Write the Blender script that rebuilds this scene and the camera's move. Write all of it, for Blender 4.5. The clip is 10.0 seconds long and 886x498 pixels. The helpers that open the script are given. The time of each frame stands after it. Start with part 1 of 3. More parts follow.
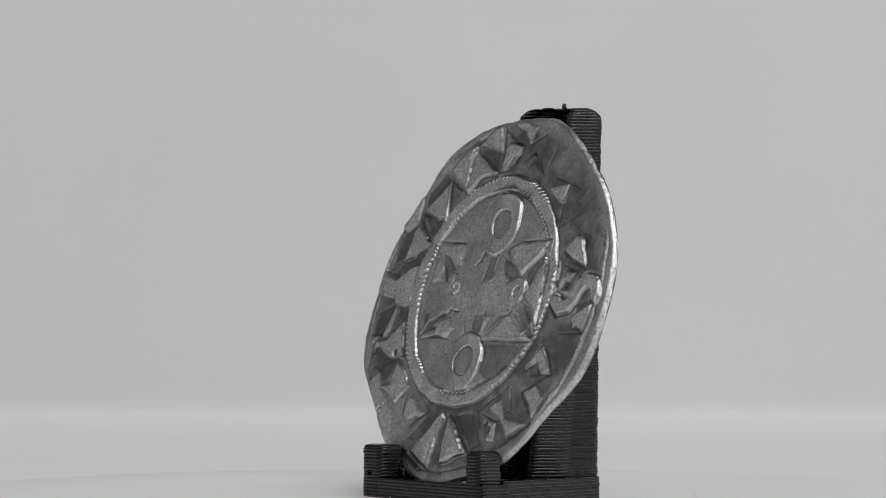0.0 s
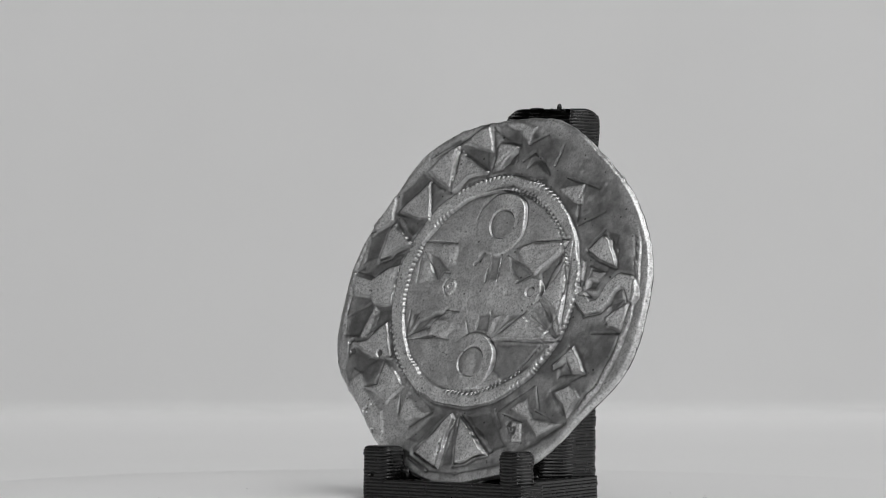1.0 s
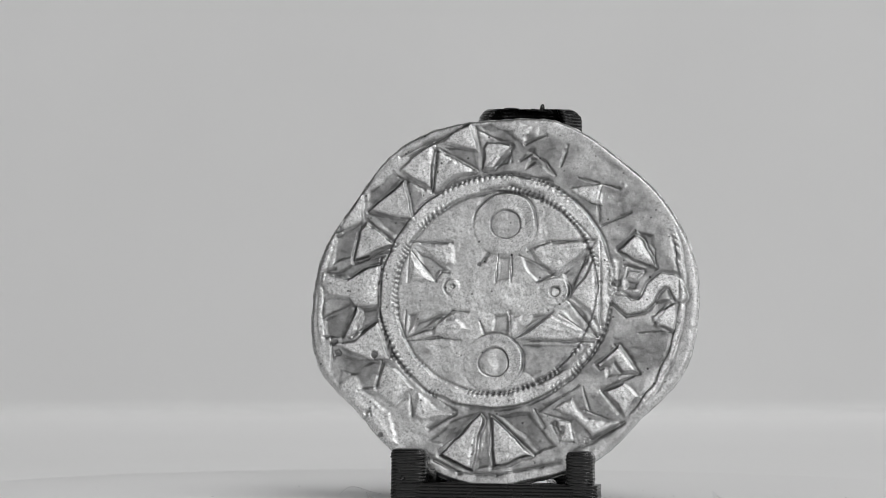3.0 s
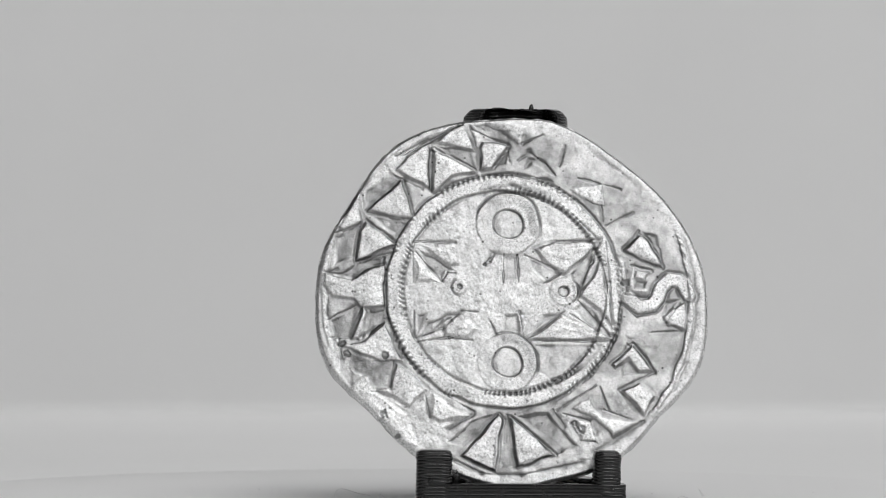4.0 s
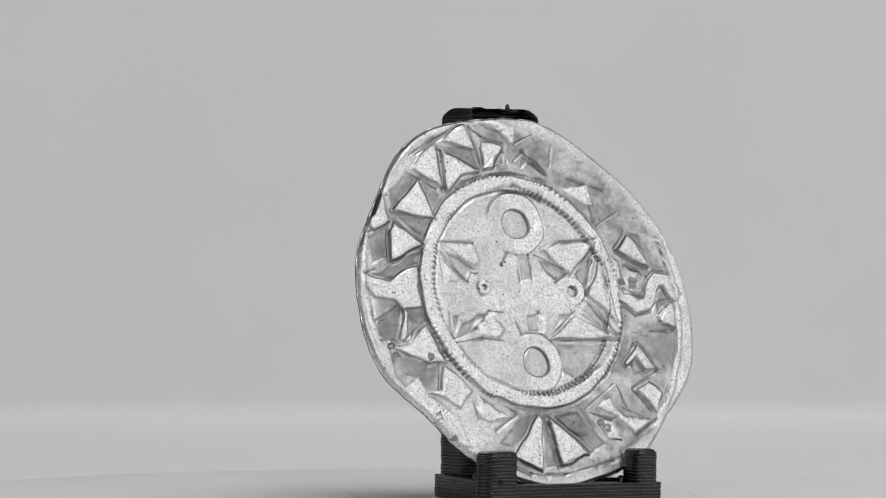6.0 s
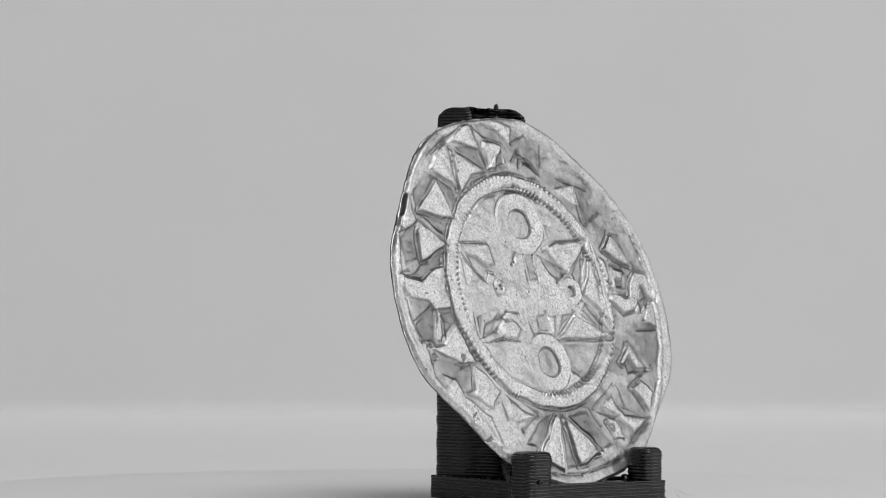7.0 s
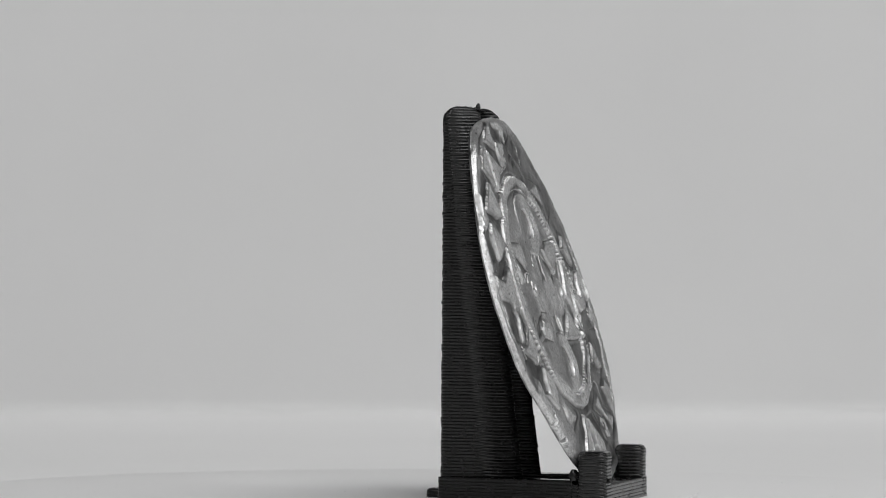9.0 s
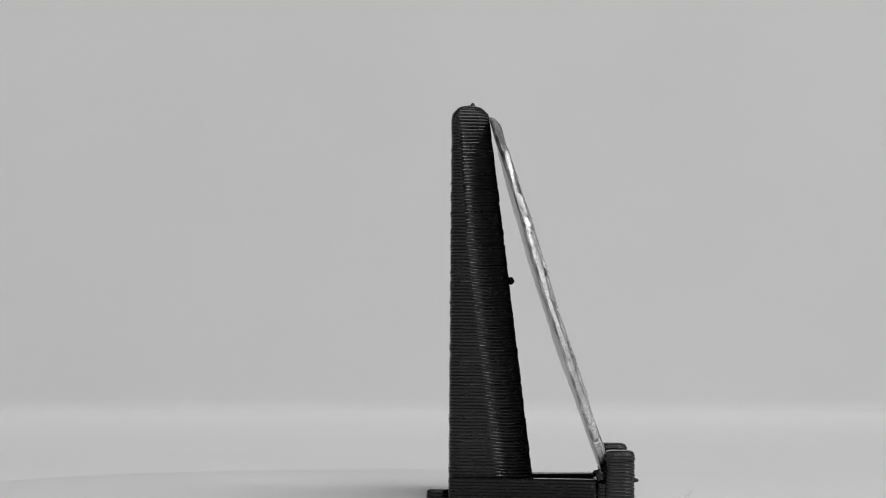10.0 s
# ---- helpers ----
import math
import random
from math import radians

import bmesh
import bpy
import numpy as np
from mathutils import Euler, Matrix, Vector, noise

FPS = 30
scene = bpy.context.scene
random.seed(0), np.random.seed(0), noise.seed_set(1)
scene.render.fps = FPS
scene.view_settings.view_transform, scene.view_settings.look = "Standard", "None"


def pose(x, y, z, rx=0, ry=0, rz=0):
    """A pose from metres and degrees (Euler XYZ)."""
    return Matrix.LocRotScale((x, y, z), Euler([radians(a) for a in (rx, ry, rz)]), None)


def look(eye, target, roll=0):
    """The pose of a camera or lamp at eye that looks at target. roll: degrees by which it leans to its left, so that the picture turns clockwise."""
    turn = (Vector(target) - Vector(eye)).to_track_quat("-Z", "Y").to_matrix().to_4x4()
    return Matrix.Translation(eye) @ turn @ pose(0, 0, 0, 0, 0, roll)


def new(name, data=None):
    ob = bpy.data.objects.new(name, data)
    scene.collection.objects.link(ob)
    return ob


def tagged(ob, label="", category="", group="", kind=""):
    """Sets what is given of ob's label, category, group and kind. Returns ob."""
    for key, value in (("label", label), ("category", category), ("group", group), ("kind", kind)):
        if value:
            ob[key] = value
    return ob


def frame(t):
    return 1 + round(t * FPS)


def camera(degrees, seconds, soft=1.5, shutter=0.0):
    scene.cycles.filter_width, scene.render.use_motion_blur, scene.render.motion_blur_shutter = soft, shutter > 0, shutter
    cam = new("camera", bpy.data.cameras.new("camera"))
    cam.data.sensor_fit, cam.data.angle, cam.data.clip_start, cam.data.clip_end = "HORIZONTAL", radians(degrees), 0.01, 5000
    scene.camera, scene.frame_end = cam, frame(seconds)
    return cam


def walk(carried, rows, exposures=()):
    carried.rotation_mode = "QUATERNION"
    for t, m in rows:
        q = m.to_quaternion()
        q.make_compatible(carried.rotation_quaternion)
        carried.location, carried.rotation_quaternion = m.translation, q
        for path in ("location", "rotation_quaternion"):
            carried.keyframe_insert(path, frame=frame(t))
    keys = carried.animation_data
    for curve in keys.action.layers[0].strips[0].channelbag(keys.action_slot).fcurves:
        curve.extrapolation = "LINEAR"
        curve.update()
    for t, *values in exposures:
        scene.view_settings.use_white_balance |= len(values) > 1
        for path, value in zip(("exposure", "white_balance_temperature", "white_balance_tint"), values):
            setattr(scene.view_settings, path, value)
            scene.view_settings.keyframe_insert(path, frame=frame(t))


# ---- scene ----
# Sizes in the comments and in the plan are millimetres; MM turns them into metres.
MM = 0.001
EYE_HEIGHT = 13.2       # height of the lens over the turntable's top
DISTANCE = 240.4        # from the lens to the turntable's axis
AXIS_X = 3.93           # the axis stands a little to the right of the lens
TILT = 0.464            # the turntable is not quite level
TURN_START, TURN_RATE = -53.87, 14.406   # degrees, degrees a second

cam = camera(11.18, 10.0, soft=0.75)
cam.data.dof.use_dof, cam.data.dof.focus_distance, cam.data.dof.aperture_fstop = True, 0.236, 165
eye = (0, -DISTANCE * MM, EYE_HEIGHT * MM)
walk(cam, [(0, look(eye, (0, 0, EYE_HEIGHT * MM))), (10, look(eye, (0, 0, EYE_HEIGHT * MM)))])

# ---- world and light ----
scene.view_settings.exposure = 0.0
world = bpy.data.worlds.new("world")
scene.world = world
world.use_nodes = True
world.node_tree.nodes["Background"].inputs[0].default_value = (0.5, 0.5, 0.5, 1)
world.node_tree.nodes["Background"].inputs[1].default_value = 0.1


def area_lamp(name, place, target, width, height, watts):
    data = bpy.data.lights.new(name, "AREA")
    data.shape, data.size, data.size_y, data.energy = "RECTANGLE", width, height, watts
    ob = new(name, data)
    ob.matrix_world = look(place, target)
    return ob


# unseen stand-in lamps, placed and sized to suit the coin's and stand's reflections
area_lamp("area_overhead", (0.24, -0.17, 0.65), (0, 0.03, 0.0), 0.60, 0.40, 2.15)
area_lamp("area_front", (-0.12, -0.62, 0.47), (0, 0, 0.01), 1.95, 0.34, 1.76)
area_lamp("area_side", (0.935, -0.20, 0.36), (0, 0, 0.01), 1.40, 0.50, 2.72)
area_lamp("area_small", (0.23, -0.70, 0.43), (0, 0, 0.01), 0.14, 0.10, 0.62)


# ---- materials ----
def material(name):
    m = bpy.data.materials.new(name)
    m.use_nodes = True
    nt = m.node_tree
    return m, nt, nt.nodes["Principled BSDF"]


def link(nt, a, b):
    nt.links.new(a, b)


def noise_node(nt, scale, detail=4, rough=0.55, coords="Object", stretch=None):
    tc = nt.nodes.new("ShaderNodeTexCoord")
    src = tc.outputs[coords]
    if stretch:
        mp = nt.nodes.new("ShaderNodeMapping")
        mp.inputs["Scale"].default_value = stretch
        link(nt, src, mp.inputs["Vector"])
        src = mp.outputs["Vector"]
    n = nt.nodes.new("ShaderNodeTexNoise")
    n.inputs["Scale"].default_value, n.inputs["Detail"].default_value, n.inputs["Roughness"].default_value = scale, detail, rough
    link(nt, src, n.inputs["Vector"])
    return n.outputs["Fac"]


def ramp(nt, src, *stops):
    r = nt.nodes.new("ShaderNodeValToRGB")
    el = r.color_ramp.elements
    while len(el) < len(stops):
        el.new(0.5)
    for e, (p, v) in zip(el, stops):
        e.position, e.color = p, (v, v, v, 1)
    link(nt, src, r.inputs["Fac"])
    return r.outputs["Color"]


def mix(nt, fac, a, b, mode="MIX"):
    n = nt.nodes.new("ShaderNodeMix")
    n.data_type, n.blend_type = "RGBA", mode
    for sock, v in ((n.inputs["Factor"], fac), (n.inputs["A"], a), (n.inputs["B"], b)):
        if isinstance(v, (int, float)):
            sock.default_value = v if sock.name == "Factor" else (v, v, v, 1)
        else:
            link(nt, v, sock)
    return n.outputs["Result"]


def bump(nt, bsdf, src, strength, distance, chain=None):
    b = nt.nodes.new("ShaderNodeBump")
    b.inputs["Strength"].default_value, b.inputs["Distance"].default_value = strength, distance
    link(nt, src, b.inputs["Height"])
    if chain:
        link(nt, chain, b.inputs["Normal"])
    link(nt, b.outputs["Normal"], bsdf.inputs["Normal"])
    return b.outputs["Normal"]


def paper(name, low, high, rough, fleck=3000):
    m, nt, p = material(name)
    link(nt, ramp(nt, noise_node(nt, 18, 5), (0.3, low), (0.7, high)), p.inputs["Base Color"])
    p.inputs["Roughness"].default_value = rough
    p.inputs["Specular IOR Level"].default_value = 0.25
    bump(nt, p, noise_node(nt, fleck, 3), 0.15, 0.00005)
    return m


PAPER = paper("white_card", 0.86, 0.89, 0.75)
BACK_CARD = paper("off_white_card", 0.71, 0.75, 0.8)
DISC = paper("white_plastic", 0.86, 0.89, 0.5, 5000)
LINT = paper("grey_lint", 0.62, 0.76, 0.9)
GREY_CARD = paper("grey_card", 0.35, 0.39, 0.8)
WALL = paper("pale_wall_paint", 0.54, 0.60, 0.9, 200)


def plastic():
    m, nt, p = material("black_printed_plastic")
    link(nt, ramp(nt, noise_node(nt, 900, 4), (0.35, 0.003), (0.75, 0.007)), p.inputs["Base Color"])
    link(nt, ramp(nt, noise_node(nt, 2500, 4), (0.35, 0.10), (0.65, 0.30)), p.inputs["Roughness"])
    p.inputs["IOR"].default_value = 1.5
    p.inputs["Specular IOR Level"].default_value = 0.5
    bump(nt, p, noise_node(nt, 5000, 3, stretch=(1, 1, 4)), 0.2, 0.00001)
    return m


PLASTIC = plastic()


def silver():
    """Silver: the sunken field keeps a smooth grey tarnish, the struck parts are bright from rubbing and pitted.
    Creases carry painted shade.
    """
    m, nt, p = material("tarnished_silver")
    p.inputs["Metallic"].default_value = 1.0
    rub_shade = nt.nodes.new("ShaderNodeAttribute")
    rub_shade.attribute_name = "rubbed_shaded"
    uneven = nt.nodes.new("ShaderNodeMath")
    uneven.operation = "ADD"
    link(nt, rub_shade.outputs["Fac"], uneven.inputs[0])
    link(nt, ramp(nt, noise_node(nt, 420, 6, 0.65), (0.30, 0.0), (0.70, 0.20)), uneven.inputs[1])
    worn = ramp(nt, uneven.outputs[0], (0.22, 0.0), (0.85, 1.0))
    fine = ramp(nt, noise_node(nt, 8500, 4, 0.7), (0.34, 0.52), (0.54, 1.0))
    mid = ramp(nt, noise_node(nt, 3200, 5, 0.7), (0.34, 0.80), (0.58, 1.0))
    bright = mix(nt, 1.0, mix(nt, 1.0, 0.88, fine, "MULTIPLY"), mid, "MULTIPLY")
    # tarnish tone; its darkest end paints the shade in grooves and step feet
    dull = mix(nt, 1.0, ramp(nt, uneven.outputs[0], (0.10, 0.215), (0.42, 0.45)), mid, "MULTIPLY")
    tone = mix(nt, worn, dull, bright)
    pits = nt.nodes.new("ShaderNodeTexVoronoi")
    pits.inputs["Scale"].default_value = 2300
    tc = nt.nodes.new("ShaderNodeTexCoord")
    link(nt, tc.outputs["Object"], pits.inputs["Vector"])
    pit = ramp(nt, pits.outputs["Distance"], (0.08, 0.2), (0.18, 1.0))
    few = ramp(nt, noise_node(nt, 1100, 3), (0.50, 1.0), (0.60, 0.0))
    pit = mix(nt, few, pit, 1.0)
    link(nt, mix(nt, 1.0, tone, pit, "MULTIPLY"), p.inputs["Base Color"])
    link(nt, mix(nt, worn, 0.28, ramp(nt, noise_node(nt, 1400, 5), (0.3, 0.38), (0.7, 0.58))), p.inputs["Roughness"])
    a = bump(nt, p, noise_node(nt, 1000, 6, 0.65), 0.22, 0.00005)
    b = bump(nt, p, noise_node(nt, 8000, 4, 0.7), 0.7, 0.00002, a)
    bump(nt, p, pit, 0.5, 0.00002, b)
    return m


SILVER = silver()


# ---- mesh helpers ----
def mesh_object(name, bm, mat, parent=None, smooth=True):
    me = bpy.data.meshes.new(name)
    bm.normal_update()
    bm.to_mesh(me)
    bm.free()
    me.materials.append(mat)
    if smooth:
        for f in me.polygons:
            f.use_smooth = True
    ob = new(name, me)
    ob.parent = parent
    return ob


def part(name, bm, mat, parent, label="", smooth=True):
    return tagged(mesh_object(name, bm, mat, parent, smooth), label)


def rings_to_mesh(rings, closed=True, cap=True):
    bm = bmesh.new()
    rows = [[bm.verts.new(p) for p in ring] for ring in rings]
    n = len(rows[0])
    for a, b in zip(rows, rows[1:]):
        for i in range(n if closed else n - 1):
            j = (i + 1) % n
            bm.faces.new((a[i], a[j], b[j], b[i]))
    if cap:
        bm.faces.new(rows[0][::-1])
        bm.faces.new(rows[-1])
    return bm


def inset_polygon(points, d):
    """A convex outline, counter-clockwise, moved outwards by d."""
    lines = []
    n = len(points)
    for i in range(n):
        (x0, y0), (x1, y1) = points[i], points[(i + 1) % n]
        l = math.hypot(x1 - x0, y1 - y0)
        nx, ny = (y1 - y0) / l, -(x1 - x0) / l
        lines.append((nx, ny, nx * x0 + ny * y0 + d))
    out = []
    for i in range(n):
        a, b = lines[i - 1], lines[i]
        det = a[0] * b[1] - a[1] * b[0]
        out.append(((a[2] * b[1] - a[1] * b[2]) / det, (a[0] * b[2] - a[2] * b[0]) / det))
    return out


def rounded(points, r, steps=5):
    """The outline with its corners rounded, each by a quarter-like curve of reach r."""
    out = []
    n = len(points)
    for i in range(n):
        p, q, s = Vector(points[i - 1]), Vector(points[i]), Vector(points[(i + 1) % n])
        ra = min(r, 0.45 * (p - q).length)
        rb = min(r, 0.45 * (s - q).length)
        a, b = q + (p - q).normalized() * ra, q + (s - q).normalized() * rb
        for k in range(steps + 1):
            t = k / steps
            out.append(tuple((1 - t) ** 2 * a + 2 * t * (1 - t) * q + t * t * b))
        far = s + (q - s).normalized() * min(r, 0.45 * (s - q).length)
        out.extend(tuple(b + (far - b) * f) for f in (0.06, 0.14, 0.86, 0.94))
    return out


LAYER = 0.175


def printed(section, z0, z1, r, rng, dome=0.0, ridge=0.005, wobble=0.0025, lip=0.018, all_round=0.0):
    """A printed solid in thin layers: each layer bulges a little, and juts out at the front corners, and none lies quite on the last. section(z): its outline."""
    count = max(2, round((z1 - z0) / LAYER))
    step = (z1 - z0) / count
    rings = []
    for k in range(count):
        shift = rng.gauss(0, wobble)
        sx, sy = rng.gauss(0, wobble * 0.6), rng.gauss(0, wobble * 0.6)
        for f in (0.02, 0.08, 0.3, 0.5, 0.7, 0.92, 0.98):
            d = -ridge * (2 * f - 1) ** 2
            z = z0 + (k + f) * step
            inset = 0.0
            if dome and z > z1 - dome:
                q = (z - z1 + dome) / dome
                inset = dome * (1 - math.sqrt(max(0.0, 1 - q * q))) * 0.95
            pts = rounded(inset_polygon(section(z), d + shift), r)
            if inset:
                xs, ys = [p[0] for p in pts], [p[1] for p in pts]
                cx, cy = (min(xs) + max(xs)) / 2, (min(ys) + max(ys)) / 2
                kx, ky = 1 - inset / (max(xs) - cx), 1 - inset / (max(ys) - cy)
                pts = [(cx + (x - cx) * kx, cy + (y - cy) * ky) for x, y in pts]
            n, bulged = len(pts), []
            for i, (x, y) in enumerate(pts):
                ex, ey = pts[(i + 1) % n][0] - pts[i - 1][0], pts[(i + 1) % n][1] - pts[i - 1][1]
                l = math.hypot(ex, ey)
                tilt = abs(ex * ey) / (l * l)
                out = -lip * (2 * f - 1) ** 2 * max(all_round, 2.4 * min(1.0, tilt / 0.15) if ex > 0 else 0.0)
                bulged.append((x + out * ey / l, y - out * ex / l))
            pts = bulged
            rings.append([((x + sx + rng.gauss(0, 0.0012)) * MM, (y + sy + rng.gauss(0, 0.0012)) * MM, z * MM) for x, y in pts])
    return rings_to_mesh(rings)


def blob(x, y, z, rx, ry, rz, rng, rough=0.2):
    bm = bmesh.new()
    bmesh.ops.create_icosphere(bm, subdivisions=3, radius=1)
    for v in bm.verts:
        k = 1 + rough * noise.noise(v.co * 1.7 + Vector((rng.random() * 0.01, x, z)))
        v.co = Vector(((x + v.co.x * rx * k) * MM, (y + v.co.y * ry * k) * MM, (z + v.co.z * rz * k) * MM))
    return bm


# ---- setting ----
def slab(name, x0, x1, y0, y1, z0, z1, mat, label, category, soft=0.0):
    bm = bmesh.new()
    bmesh.ops.create_cube(bm, size=1)
    for v in bm.verts:
        v.co = Vector(((x0 + x1) / 2 + v.co.x * (x1 - x0), (y0 + y1) / 2 + v.co.y * (y1 - y0), (z0 + z1) / 2 + v.co.z * (z1 - z0)))
    if soft:
        bmesh.ops.bevel(bm, geom=bm.edges[:], offset=soft, segments=4, affect="EDGES", profile=0.5)
    return tagged(mesh_object(name, bm, mat, smooth=False), label, category, kind="structure")


slab("floor", -0.20, 0.20, -0.33, 0.215, -0.0024, -0.002, PAPER, "smooth white card lying under the turntable", "card")
def bowed_card(name, half, y, z0, z1, bow, sweep, thick, mat, label):
    """A thin card that curls up from the floor and leans back more and more towards the top."""
    bm = bmesh.new()
    rows = []
    for k in range(61):
        up = (z1 - z0) * (k / 60) ** 2
        z = z0 + up
        back = y + bow * up ** 2 - (sweep - math.sqrt(sweep ** 2 - (sweep - up) ** 2) if up < sweep else 0)
        rows.append([bm.verts.new(c) for c in ((-half, back, z), (half, back, z), (half, back + thick, z), (-half, back + thick, z))])
    for a, b in zip(rows, rows[1:]):
        for i in range(4):
            bm.faces.new((a[i], a[(i + 1) % 4], b[(i + 1) % 4], b[i]))
    bm.faces.new(rows[0][::-1])
    bm.faces.new(rows[-1])
    return tagged(mesh_object(name, bm, mat, smooth=False), label, "backdrop", kind="structure")


bowed_card("backdrop", 0.068, 0.181, -0.0021, 0.11, 1.4, 0.0012, 0.002, BACK_CARD, "smooth off-white card curling up behind the turntable")
# unseen ground, walls and ceiling, added to bounce light and fill reflections
slab("ground", -1.3, 1.3, -1.3, 1.3, -0.06, -0.0025, WALL, "plain grey surface under the white card", "ground")
# not part of the set: added to give the coin something pale to reflect
slab("added_reflector", -0.47, -0.45, -0.27, 0.40, -0.0025, 0.48, GREY_CARD, "unseen grey card added to lighten the coin's reflections", "card")
slab("wall_north", -1.4, 1.4, 1.3, 1.4, -0.06, 1.5, WALL, "unseen plain pale wall added round the set", "wall")
slab("wall_south", -1.4, 1.4, -1.4, -1.3, -0.06, 1.5, WALL, "unseen plain pale wall added round the set", "wall")
slab("wall_west", -1.4, -1.3, -1.3, 1.3, -0.06, 1.5, WALL, "unseen plain pale wall added round the set", "wall")
slab("wall_east", 1.3, 1.4, -1.3, 1.3, -0.06, 1.5, WALL, "unseen plain pale wall added round the set", "wall")
slab("ceiling", -1.4, 1.4, -1.4, 1.4, 1.5, 1.6, WALL, "unseen plain ceiling added over the set", "ceiling")


# ---- turntable ----
def make_turntable():
    top = new("turntable")
    prof = [(0.4, 0.0), (10.0, 0.0), (22.0, 0.0), (31.4, 0.0), (31.8, -0.1), (32.0, -0.4), (32.0, -1.6), (31.8, -1.95), (10.0, -1.95)]
    rings = [[(r * math.cos(a) * MM, r * math.sin(a) * MM, z * MM) for a in (2 * math.pi * i / 160 for i in range(160))] for r, z in prof]
    part("disc", rings_to_mesh([r[::-1] for r in rings]), DISC, top)
    rng = random.Random(9)
    for x, y, length, bend, turn in ((-8.6, 1.0, 2.6, 0.9, 40), (-6.9, -3.2, 1.6, 0.5, 110), (8.6, -4.6, 1.5, 0.6, 15), (10.5, 3.0, 1.0, 0.3, 80), (2.0, -9.0, 1.4, 0.5, 160)):
        rings = []
        for k in range(13):
            q = k / 12
            lx, ly = length * (q - 0.5), bend * math.sin(math.pi * q)
            a = radians(turn)
            c = (x + lx * math.cos(a) - ly * math.sin(a), y + lx * math.sin(a) + ly * math.cos(a), 0.02 + 0.35 * math.sin(math.pi * q) ** 2)
            rings.append([(c[0] * MM + 0.000014 * math.cos(b) * math.sin(a), c[1] * MM + 0.000014 * math.cos(b) * math.cos(a), c[2] * MM + 0.000014 * math.sin(b)) for b in (6.2832 * i / 6 for i in range(6))])
        part("fibre", rings_to_mesh(rings), LINT, top, "fine pale lint fibre")
    bm = bmesh.new()
    for _ in range(70):
        a, r = rng.random() * 6.283, 5.5 + 20 * rng.random() ** 1.6
        size = 0.014 + 0.036 * rng.random() ** 3
        c = Vector((r * math.cos(a), r * math.sin(a), size * 0.4)) * MM
        vs = bmesh.ops.create_icosphere(bm, subdivisions=1, radius=size * MM)["verts"]
        for v in vs:
            v.co = c + Vector((v.co.x * (1 + rng.random()), v.co.y * (1 + rng.random()), v.co.z * 0.6))
    tagged(part("dust", bm, LINT, top, "fine grey dust specks"), kind="stuff")
    return tagged(top, "flat white round turntable under the stand", "turntable")


turntable = make_turntable()


